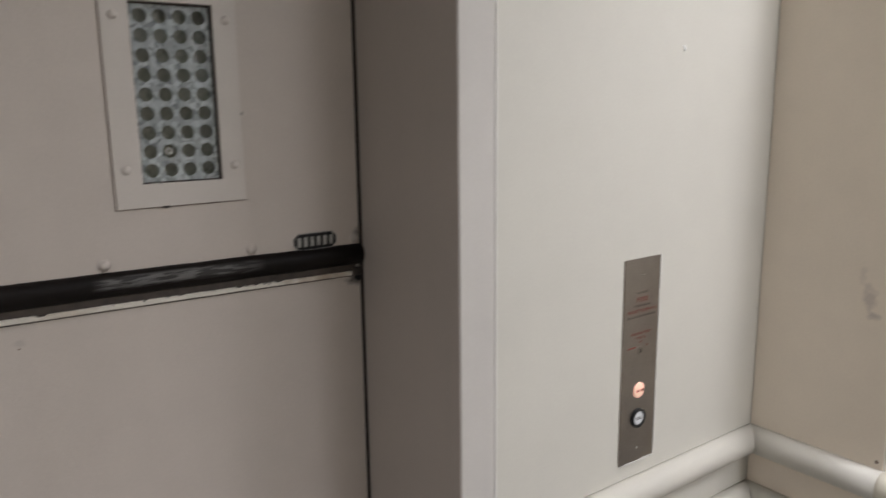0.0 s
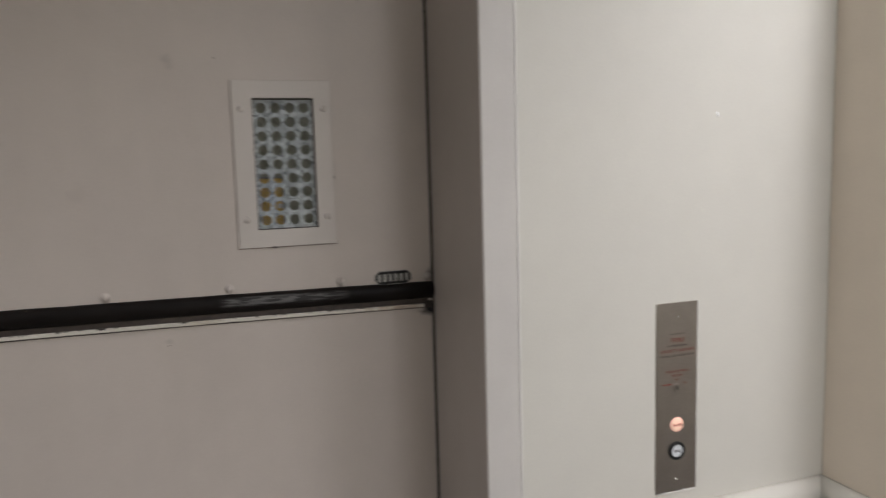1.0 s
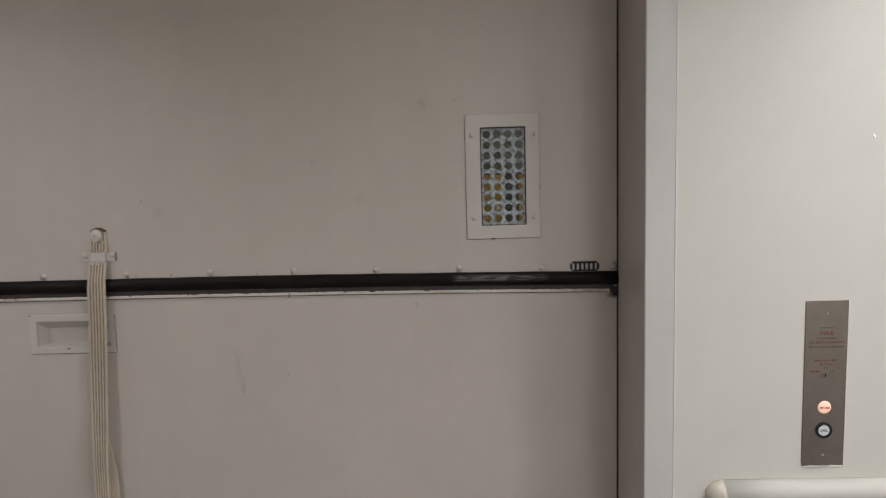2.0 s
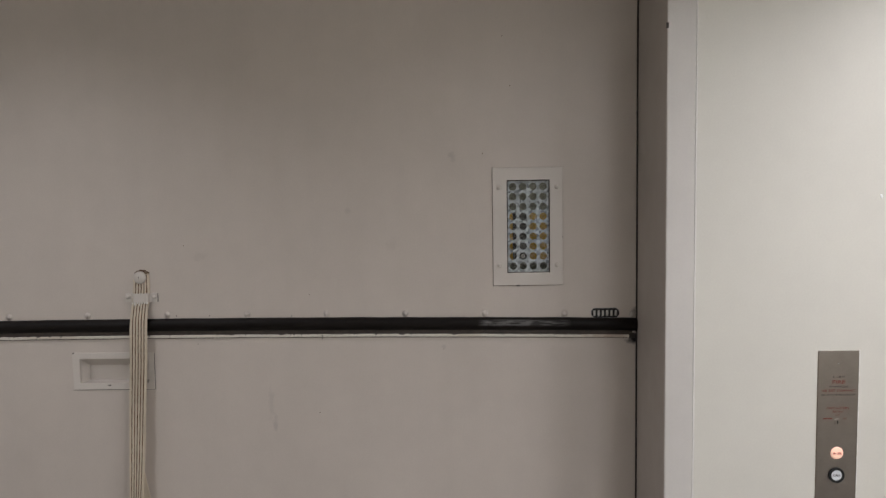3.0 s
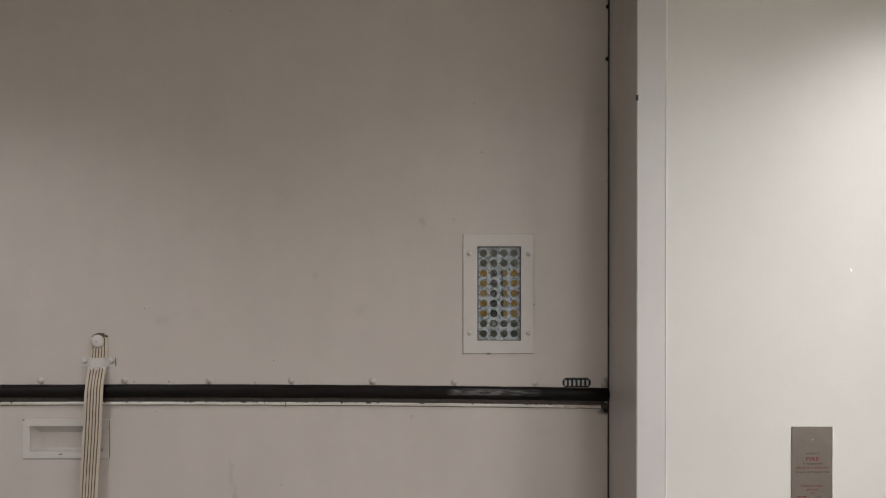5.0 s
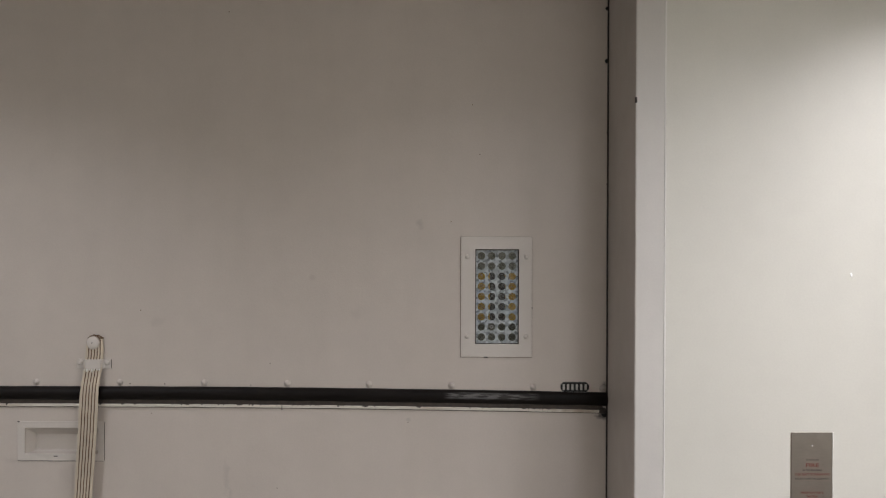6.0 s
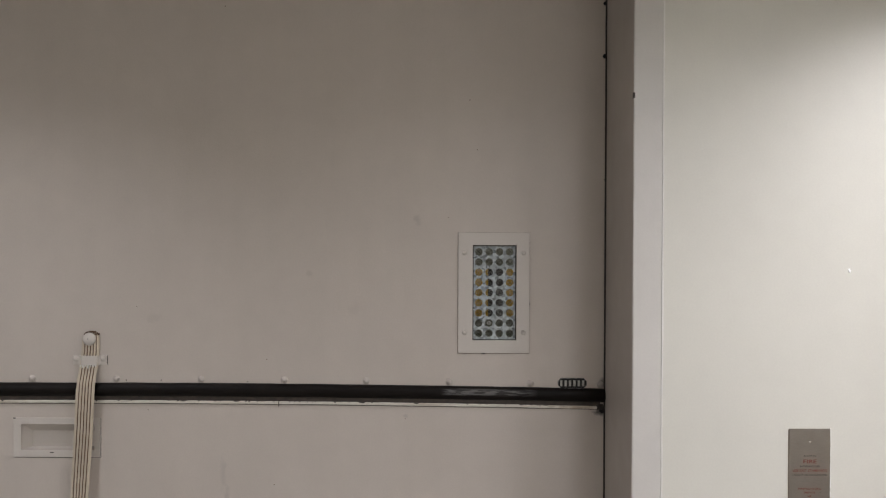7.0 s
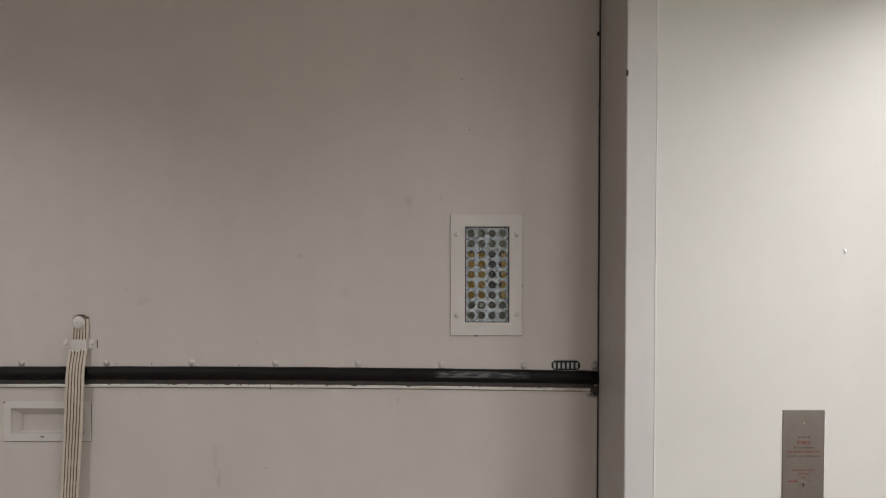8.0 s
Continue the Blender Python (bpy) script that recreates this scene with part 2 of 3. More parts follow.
def part(name, bm, mat, parent=None, label="", bevel=0.0, smooth=False, at=None):
    """Link a bmesh drawn in world metres as one mesh, under parent or as a thing with its origin at `at`."""
    base = place_of(parent) if parent else Vector(at or (0, 0, 0))
    bmesh.ops.translate(bm, verts=bm.verts, vec=-base)
    bmesh.ops.recalc_face_normals(bm, faces=bm.faces)
    mesh = bpy.data.meshes.new(name)
    bm.to_mesh(mesh)
    bm.free()
    mesh.materials.append(mat)
    if smooth:
        for poly in mesh.polygons:
            poly.use_smooth = True
    ob = new(name, mesh)
    if parent:
        ob.parent = parent
    else:
        ob.location = base
    if label:
        tagged(ob, label)
    if bevel:
        mod = ob.modifiers.new("soft edges", "BEVEL")
        mod.width, mod.segments, mod.limit_method = bevel, 2, "ANGLE"
        mod.harden_normals = False
    return ob


def thing(name, at, label, category, group="", kind=""):
    ob = new(name)
    ob.location = at
    ob.empty_display_size = 0.05
    return tagged(ob, label, category, group, kind)


def box(x0, x1, y0, y1, z0, z1, bm=None):
    bm = bm or bmesh.new()
    v = [bm.verts.new(p) for p in ((x0, y0, z0), (x1, y0, z0), (x1, y1, z0), (x0, y1, z0), (x0, y0, z1), (x1, y0, z1), (x1, y1, z1), (x0, y1, z1))]
    for f in ((0, 3, 2, 1), (4, 5, 6, 7), (0, 1, 5, 4), (1, 2, 6, 5), (2, 3, 7, 6), (3, 0, 4, 7)):
        bm.faces.new([v[i] for i in f])
    return bm


def ring_slab(outer, inner, y0, y1, bm=None):
    """A slab between y0 and y1 with a four-sided hole: corner lists of (x, z), in the same order."""
    bm = bm or bmesh.new()
    rows = [[bm.verts.new((x, y, z)) for x, z in loop] for y in (y0, y1) for loop in (outer, inner)]
    of, inf, ob_, ib = rows
    for i in range(4):
        j = (i + 1) % 4
        bm.faces.new((of[i], of[j], inf[j], inf[i]))
        bm.faces.new((ob_[j], ob_[i], ib[i], ib[j]))
        bm.faces.new((of[j], of[i], ob_[i], ob_[j]))
        bm.faces.new((inf[i], inf[j], ib[j], ib[i]))
    return bm


def rect(x0, x1, z0, z1):
    return [(x0, z0), (x1, z0), (x1, z1), (x0, z1)]


def dome(x, y, z, r, h, bm=None, rings=5, seg=18, way=(0, -1, 0)):
    """A low round head standing out from a wall along -y."""
    bm = bm or bmesh.new()
    loops = []
    for k in range(rings):
        a = k / rings * math.pi / 2
        loops.append([bm.verts.new((x + r * math.cos(a) * math.cos(t), y - h * math.sin(a), z + r * math.cos(a) * math.sin(t)))
                      for t in (2 * math.pi * s / seg for s in range(seg))])
    tip = bm.verts.new((x, y - h, z))
    for k in range(rings - 1):
        for s in range(seg):
            bm.faces.new((loops[k][s], loops[k][(s + 1) % seg], loops[k + 1][(s + 1) % seg], loops[k + 1][s]))
    for s in range(seg):
        bm.faces.new((loops[-1][s], loops[-1][(s + 1) % seg], tip))
    bm.faces.new(loops[0][::-1])
    return bm


def disc(x, y0, y1, z, r, r_in=0.0, seg=32, bm=None):
    """A round plate or ring from y0 (back) to y1 (front)."""
    bm = bm or bmesh.new()
    angles = [2 * math.pi * s / seg for s in range(seg)]
    back = [bm.verts.new((x + r * math.cos(t), y0, z + r * math.sin(t))) for t in angles]
    front = [bm.verts.new((x + r * math.cos(t), y1, z + r * math.sin(t))) for t in angles]
    for s in range(seg):
        n = (s + 1) % seg
        bm.faces.new((back[s], back[n], front[n], front[s]))
    if r_in:
        fi = [bm.verts.new((x + r_in * math.cos(t), y1, z + r_in * math.sin(t))) for t in angles]
        bi = [bm.verts.new((x + r_in * math.cos(t), y0, z + r_in * math.sin(t))) for t in angles]
        for s in range(seg):
            n = (s + 1) % seg
            bm.faces.new((front[s], front[n], fi[n], fi[s]))
            bm.faces.new((fi[s], fi[n], bi[n], bi[s]))
            bm.faces.new((bi[s], bi[n], back[n], back[s]))
    else:
        bm.faces.new(front)
        bm.faces.new(back[::-1])
    return bm


def sweep(profile, places, bm=None):
    """Skin a closed profile of points (a, b) along places: functions of (a, b) to a point."""
    bm = bm or bmesh.new()
    loops = [[bm.verts.new(f(a, b)) for a, b in profile] for f in places]
    n = len(profile)
    for u, v in zip(loops, loops[1:]):
        for i in range(n):
            bm.faces.new((u[i], u[(i + 1) % n], v[(i + 1) % n], v[i]))
    bm.faces.new(loops[0][::-1])
    bm.faces.new(loops[-1])
    return bm


def lettering(name, text, x, y, z, size, mat, parent, width=None, weight=0.0):
    """Flat printed letters, centred on (x, z), on a face that looks along -y."""
    curve = bpy.data.curves.new(name, "FONT")
    curve.body, curve.size, curve.align_x, curve.align_y, curve.offset = text, size, "CENTER", "CENTER", weight
    curve.resolution_u = 2
    raw = new(name, curve)
    bpy.context.view_layer.update()
    mesh = bpy.data.meshes.new_from_object(raw.evaluated_get(bpy.context.evaluated_depsgraph_get()))
    bpy.data.objects.remove(raw)
    mesh.materials.clear()
    mesh.materials.append(mat)
    xs = [v.co.x for v in mesh.vertices]
    k = width / (max(xs) - min(xs)) if width else 1.0
    base = place_of(parent)
    mesh.transform(Matrix.Translation(Vector((x, y, z)) - base) @ pose(0, 0, 0, 90, 0, 0) @ Matrix.Diagonal((k, 1, 1, 1)))
    ob = new(name, mesh)
    ob.parent = parent
    return ob


def meet(x):
    """How far the sagging meeting line of the door lies above its middle height at x."""
    d = max(x, -2.6) + 1.23
    return -0.0090 * d - 0.00547 * d * d


# ---- the car: floor, ceiling, walls ----
CAR_L, CAR_R, CAR_B = -4.3, 1.55, -3.15
OPEN_L, OPEN_R, HEAD = -3.75, -0.442, 2.62
COLUMN_X, COLUMN_Y = 0.524, -0.339
DOOR_Y = 0.352


def structure(name, bm, mat, label, category, bevel=0.0):
    return tagged(part(name, bm, mat, None, "", bevel), label, category, kind="structure")


structure("floor", box(CAR_L - 0.1, CAR_R + 0.1, CAR_B - 0.1, 0.42, -0.12, 0.0), FLOOR_PAINT, "dark grey worn sheet floor of a freight elevator car", "floor")
structure("ceiling", box(CAR_L - 0.1, CAR_R + 0.1, CAR_B - 0.1, 0.35, CEILING, CEILING + 0.1), CEILING_PAINT, "white painted steel ceiling of the elevator car", "ceiling")
structure("wall_left", box(CAR_L - 0.1, CAR_L, CAR_B, 0.0, 0.0, CEILING), WALL_PAINT, "cream painted steel side wall of the car", "wall")
structure("wall_right", box(CAR_R, CAR_R + 0.1, CAR_B, COLUMN_Y, 0.0, CEILING), WALL_PAINT, "cream painted steel side wall of the car", "wall")
structure("wall_rear", box(CAR_L - 0.1, CAR_R + 0.1, CAR_B - 0.1, CAR_B, 0.0, CEILING), WALL_PAINT, "cream painted steel rear wall of the car", "wall")
structure("wall_front_left", box(CAR_L - 0.1, OPEN_L, 0.0, 0.34, 0.0, CEILING), WALL_PAINT, "cream painted front return of the car", "wall")
structure("wall_front_header", box(OPEN_L, OPEN_R, 0.0, 0.34, HEAD, CEILING), WALL_PAINT, "cream painted header above the car opening", "wall")
front = structure("wall_front_right", box(-0.3585, COLUMN_X + 0.03, 0.0, 0.34, 0.0, CEILING), WALL_PAINT, "cream painted steel front wall with small paint chips", "wall")
column = structure("wall_column", box(COLUMN_X + 0.003, CAR_R + 0.1, COLUMN_Y, -0.0005, 0.0, CEILING), WALL_PAINT, "cream painted box column beside the front wall", "wall", 0.002)
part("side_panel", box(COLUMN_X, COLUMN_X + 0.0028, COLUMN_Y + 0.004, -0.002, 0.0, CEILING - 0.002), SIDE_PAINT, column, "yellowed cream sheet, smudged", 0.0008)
rust = dome(0, 0, 0, 0.0042, 0.0016, seg=12, rings=3)
bmesh.ops.rotate(rust, verts=rust.verts, matrix=Matrix.Rotation(radians(-90), 3, "Z"))
bmesh.ops.translate(rust, verts=rust.verts, vec=(COLUMN_X, COLUMN_Y + 0.019, 0.707))
part("screw", rust, DARK_BROWN, column, "small rusty screw head", smooth=True)
post = structure("door_jamb", box(OPEN_R, -0.3585, 0.0005, 0.344, 0.0, CEILING - 0.002), POST_PAINT, "grey painted steel door jamb post with chipped edge", "door jamb", 0.0025)
part("paint_chip", box(-0.4445, -0.4390, -0.0004, 0.006, 2.130, 2.146), BARE, post, "chip to bare dark steel")
part("paint_chip", box(-0.3600, -0.3565, -0.0012, 0.001, 1.632, 1.640), CAULK, front, "raised paint crumb")
# thin sheet added over the jamb's return, its paint darkened to give the shade
part("return_panel", box(-0.4435, -0.4423, 0.0015, 0.343, 0.0, CEILING - 0.004), SHADED_PAINT, post, "brownish grey return of the jamb, shade put into its enamel", 0.0005)
# pale strip of uneven width where the front wall meets the post
bead = bmesh.new()
rnd = random.Random(4)
zz = 0.0
while zz < 2.6:
    step = rnd.uniform(0.05, 0.22)
    w = rnd.uniform(0.0012, 0.0026)
    box(-0.3606, -0.3585 + w, -0.0010, 0.0035, zz, min(2.7, zz + step), bead)
    zz += step + 0.0005
part("paint_bead", bead, CAULK, front, "pale ridge along the panel seam")
chip = bmesh.new()
ring = [chip.verts.new((0.165 + dx * 0.9, -0.0022 + dz * 0.2, 1.647 + dz * 0.75)) for dx, dz in ((-0.004, 0.007), (0.003, 0.008), (0.004, 0.001), (0.0015, -0.009), (-0.001, -0.002))]
low = [chip.verts.new((v.co.x, 0.0006, v.co.z)) for v in ring]
chip.faces.new(ring)
for i in range(5):
    chip.faces.new((ring[i], low[i], low[(i + 1) % 5], ring[(i + 1) % 5]))
part("paint_chip", chip, WHITE_PAINT, front, "white lifted paint chip")

# dark running slot between door and post
gap = structure("door_slot", box(-0.452, -0.436, 0.3565, 0.40, 0.0, CEILING), BLACK, "black running slot beside the door", "door slot")
guide = structure("guide_rail", box(-0.4475, -0.4423, 0.3462, 0.3560, 0.0, 2.75), BARE, "thin dark steel guide strip at the door edge", "guide rail")
for zc, h, w in ((2.508, 0.02, 0.007), (2.335, 0.032, 0.008), (2.10, 0.02, 0.003), (1.93, 0.012, 0.003), (1.175, 0.022, 0.014)):
    part("grease_clot", dome(-0.4455 - w * 0.3, 0.352, zc, w, 0.006, seg=12, rings=3), BLACK, guide, "lump of black grease", smooth=True)

# ---- hall behind the vision panel ----
HALL_END = 6.4
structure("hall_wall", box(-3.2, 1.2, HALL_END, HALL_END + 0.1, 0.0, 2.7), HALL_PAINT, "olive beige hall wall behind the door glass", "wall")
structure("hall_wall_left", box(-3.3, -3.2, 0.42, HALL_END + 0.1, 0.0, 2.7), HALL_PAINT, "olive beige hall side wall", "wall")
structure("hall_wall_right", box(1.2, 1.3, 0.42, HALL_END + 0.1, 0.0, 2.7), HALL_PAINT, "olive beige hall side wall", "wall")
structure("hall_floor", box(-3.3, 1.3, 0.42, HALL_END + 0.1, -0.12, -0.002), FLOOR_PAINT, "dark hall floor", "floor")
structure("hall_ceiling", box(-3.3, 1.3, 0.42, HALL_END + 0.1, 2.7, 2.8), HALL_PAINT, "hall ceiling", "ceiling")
cabinet = thing("wall_cabinet", (-0.43, HALL_END - 0.15, 0.88), "honey-coloured wooden wall cabinet blurred behind the door glass", "cabinet")
part("body", box(-0.77, -0.095, HALL_END - 0.25, HALL_END, 0.88, 1.44), BARE, cabinet, "dark cabinet body")
part("door", box(-0.76, -0.485, HALL_END - 0.275, HALL_END - 0.252, 0.89, 1.43), AMBER, cabinet, "honey wood door", 0.003)
part("door", box(-0.315, -0.105, HALL_END - 0.275, HALL_END - 0.252, 0.89, 1.43), AMBER, cabinet, "honey wood door", 0.003)


def ceiling_light(x, y, z, size, power, spread, colour=(0.944, 0.942, 1.0)):
    ob = thing("ceiling_light", (x, y, z), "square surface ceiling light with a white diffuser", "ceiling light", "ceiling lights")
    h = size / 2 + 0.02
    part("housing", ring_slab([(x - h, y - h), (x + h, y - h), (x + h, y + h), (x - h, y + h)],
                              [(x - h + 0.015, y - h + 0.015), (x + h - 0.015, y - h + 0.015), (x + h - 0.015, y + h - 0.015), (x - h + 0.015, y + h - 0.015)], 0, 1), CEILING_PAINT, ob)
    house = ob.children[0].data
    house.transform(Matrix.Translation(ob.location))
    for v in house.vertices:
        v.co = (v.co.x - x, v.co.z - y, -0.03 * v.co.y)
    part("diffuser", box(x - h + 0.016, x + h - 0.016, y - h + 0.016, y + h - 0.016, z - 0.012, z - 0.006), DIFFUSER, ob)
    data = bpy.data.lights.new("ceiling_lamp", "AREA")
    data.shape, data.size, data.energy, data.color = "DISK", size, power, colour
    data.spread = radians(spread)
    lamp = new("ceiling_lamp", data)
    lamp.parent = ob
    lamp.location = (0, 0, -0.035)
    return ob


def downlight(x, y, z, watts):
    """Round recessed can: trim ring, lens set up inside it, and its beam."""
    ob = thing("downlight", (x, y, z), "round recessed white ceiling downlight, switched on", "downlight", "downlights")
    ring, lens = disc(0, 0.0, 0.007, 0, 0.095, 0.074, 32), disc(0, -0.001, 0.002, 0, 0.0735, 0, 32)
    for bm in (ring, lens):
        bmesh.ops.rotate(bm, verts=bm.verts, matrix=Matrix.Rotation(radians(-90), 3, "X"))
        bmesh.ops.translate(bm, verts=bm.verts, vec=(x, y, z - 0.001))
    part("trim_ring", ring, CEILING_PAINT, ob, bevel=0.0015)
    part("lens", lens, DIFFUSER, ob, "glowing frosted lens")
    data = bpy.data.lights.new("beam", "SPOT")
    data.energy, data.color, data.spot_size, data.spot_blend, data.shadow_soft_size = watts, (0.944, 0.942, 1.0), radians(CONE), EDGE, 0.035
    lamp = new("beam", data)
    lamp.parent = ob
    lamp.location = (0, 0, -0.07)
    return ob


for lx, watts in DOWNLIGHTS:
    downlight(lx, ROW_Y, CEILING, watts)
for lx, ly, watts, wide, across in PANELS:
    ceiling_light(lx, ly, CEILING, across, watts, wide)
ceiling_light(-0.9, 1.6, 2.70, 0.4, 21.0, 170.0, (1.0, 0.96, 0.88))
ceiling_light(-0.4, 5.0, 2.70, 0.4, 2.5, 170.0, (1.0, 0.93, 0.80))

# ---- the freight door ----
TOP, BOTTOM = 1.2535, 1.2085
DOOR_R, DOOR_L = -0.4470, OPEN_L - 0.15
upper = thing("upper_door_leaf", (-2.1, DOOR_Y, 1.25), "beige grey steel upper leaf of a vertical freight door, closed", "elevator door")
lower = thing("lower_door_leaf", (-2.1, DOOR_Y, 0.0), "beige grey steel lower leaf of a vertical freight door, closed", "elevator door")
WIN = (-0.880, -0.736, 1.401, 1.714)
part("panel", ring_slab([(DOOR_L, 1.234), (DOOR_R, 1.228), (DOOR_R, 2.95), (DOOR_L, 2.95)], rect(*WIN), DOOR_Y, DOOR_Y + 0.045), DOOR_PAINT, upper)
REC = (-2.366, -2.124, 1.0335, 1.1185)
part("panel", ring_slab([(DOOR_L, -0.02), (DOOR_R, -0.02), (DOOR_R, 1.205), (DOOR_L, 1.210)], rect(*REC), DOOR_Y, DOOR_Y + 0.045), DOOR_PAINT, lower)

# rubber nosing along the meeting line
half = (TOP - BOTTOM) / 2
nose = [(0.012, -half), (-0.002, -half), (-0.010, -half * 0.82), (-0.0165, -half * 0.4), (-0.018, 0.0), (-0.0165, half * 0.45), (-0.010, half * 0.85), (-0.002, half), (0.012, half)]
steps = [DOOR_L + (DOOR_R + 0.003 - DOOR_L) * i / 60 for i in range(61)]
wob = random.Random(2)
part("rubber_nosing", sweep(nose, [(lambda a, b, x=x, d=wob.uniform(-0.0006, 0.0006): (x, DOOR_Y + a + d, (TOP + BOTTOM) / 2 + meet(x) + b + d)) for x in steps]), RUBBER, upper,
     "black rubber nosing, scuffed to grey in one stretch", smooth=True)
# chipped lip on the lower leaf
lip = [(-0.0002, -0.0056), (-0.006, -0.0056), (-0.0075, -0.004), (-0.0075, 0.0018), (-0.004, 0.0038), (-0.0002, 0.0038)]
lipsteps = [DOOR_L + (DOOR_R - 0.012 - DOOR_L) * i / 90 for i in range(91)]
lip_ob = part("top_lip", sweep(lip, [(lambda a, b, x=x, d=wob.uniform(-0.0005, 0.0005): (x, DOOR_Y + a, 1.1925 + meet(x) + b + d)) for x in lipsteps]), LIP_PAINT, lower, "cream painted lip with paint chipped off")
# dark brown strips above and below the lip
part("lower_seal", sweep([(0.006, 0.0037), (-0.0035, 0.0037), (-0.0035, 0.0172), (0.006, 0.0172)], [(lambda a, b, x=x: (x, DOOR_Y + a, 1.1925 + meet(x) + b)) for x in lipsteps]), BROWN_STRIP, lower, "dark brown strip between nosing and lip")
part("dirt_line", sweep([(-0.0001, -0.0082), (-0.0030, -0.0082), (-0.0030, -0.0056), (-0.0001, -0.0056)], [(lambda a, b, x=x: (x, DOOR_Y + a, 1.1925 + meet(x) + b)) for x in lipsteps]), BROWN_STRIP, lower, "dark brown line under the lip")
chips = bmesh.new()
rnd = random.Random(11)
x = -3.0
while x < -0.62:
    dense = 0.35 + 0.65 * max(0, noise.noise(Vector((x * 2.1, 3.1, 0))) + 0.4)
    w = rnd.uniform(0.002, 0.012) * (2.0 if rnd.random() < 0.15 else 0.8)
    if rnd.random() < dense:
        d = rnd.uniform(0.001, 0.0036) * (1.5 if rnd.random() < 0.1 else 1)
        pts = [(x, 0.0044), (x + w, 0.0044), (x + w * 0.85, 0.0042 - d * rnd.uniform(0.3, 0.9)), (x + w * 0.5, 0.0042 - d), (x + w * 0.15, 0.0042 - d * rnd.uniform(0.3, 0.9))]
        f = [chips.verts.new((px, DOOR_Y - 0.0081, 1.1925 + meet(px) + pz)) for px, pz in pts]
        g = [chips.verts.new((v.co.x, DOOR_Y - 0.004, v.co.z)) for v in f]
        chips.faces.new(f)
        for i in range(5):
            chips.faces.new((f[i], g[i], g[(i + 1) % 5], f[(i + 1) % 5]))
    x += w + rnd.uniform(0.001, 0.02) * (2.5 if x < -1.7 else 1)
tagged(part("chipped_paint", chips, BARE, lower, "dark chips along the painted lip"), kind="stuff")
part("paint_crack", box(-1.5165, -1.5145, DOOR_Y - 0.0084, DOOR_Y - 0.003, 1.1815, 1.1985), BARE, lower, "dark crack across the lip")
part("edge_block", box(-0.471, -0.4495, DOOR_Y - 0.010, DOOR_Y + 0.02, 1.175, 1.193), BARE, lower, "black rubber stop at the leaf's end", 0.003)

# round-headed bolts above the nosing
for i, bx in enumerate((-2.884, -2.607, -2.330, -2.052, -1.773, -1.499, -1.229, -0.957, -0.688, -0.458)):
    bz = 1.2665 + meet(bx)
    head = dome(bx, DOOR_Y + 0.001, bz, 0.0090, 0.0080)
    disc(bx, DOOR_Y + 0.002, DOOR_Y - 0.0006, bz, 0.0115, 0, 20, head)
    # the last bolt reuses the return's shade-darkened paint
    part("bolt", head, SHADED_PAINT if bx > -0.5 else BOLT_PAINT, upper, smooth=True)
for sx, sz in ((-2.02, 1.262), (-1.905, 1.262), (-1.62, 1.259)):
    part("speck", dome(sx, DOOR_Y, sz + meet(sx), 0.0022, 0.001, seg=8, rings=2), BARE, upper, "tiny dark paint chip")

for sx, sz in ((-0.866, 2.027), (-0.891, 2.190), (-1.695, 2.495), (-1.557, 1.335), (-1.985, 1.509), (-0.960, 1.805)):
    part("speck", dome(sx, DOOR_Y, sz, 0.0019, 0.0008, seg=8, rings=2), DARK_BROWN, upper, "tiny brown paint chip")
for sx, sz in ((-1.532, 0.922), (-1.948, 1.168), (-1.100, 1.141)):
    part("speck", dome(sx, DOOR_Y, sz, 0.0019, 0.0008, seg=8, rings=2), DARK_BROWN, lower, "tiny brown paint chip")

# vision panel
frame_ob = part("window_frame", ring_slab(rect(-0.9275, -0.6930, 1.3590, 1.7555), rect(*WIN), DOOR_Y - 0.0055, DOOR_Y + 0.0005), TRIM_PAINT, upper, "painted sheet steel window frame", 0.0012)
# thin brown seam, wider at the left and bottom of the frame
seam = ring_slab(rect(-0.9290, -0.6922, 1.3572, 1.7560), rect(-0.9272, -0.6933, 1.3593, 1.7552), DOOR_Y - 0.0009, DOOR_Y + 0.0005)
part("frame_seam", seam, DARK_BROWN, frame_ob, "dark brown seam round the frame")
for sx in (-0.9065, -0.7125):
    for sz in (1.4270, 1.6890):
        part("screw", dome(sx, DOOR_Y - 0.0054, sz, 0.0080, 0.0065, rings=4, seg=16), TRIM_PAINT, frame_ob, smooth=True)
part("paint_chip", box(-0.850, -0.838, DOOR_Y - 0.0062, DOOR_Y - 0.001, 1.3565, 1.3605), BARE, frame_ob, "dark chip at the frame's lower edge")
part("paint_chip", box(-0.6942, -0.6915, DOOR_Y - 0.0062, DOOR_Y - 0.001, 1.519, 1.524), BARE, frame_ob, "dark chip at the frame's edge")
part("reveal", ring_slab(rect(-0.8835, -0.7325, 1.3975, 1.7175), rect(-0.8795, -0.7365, 1.4015, 1.7135), DOOR_Y + 0.0010, DOOR_Y + 0.044), BARE, upper, "dark steel window reveal")


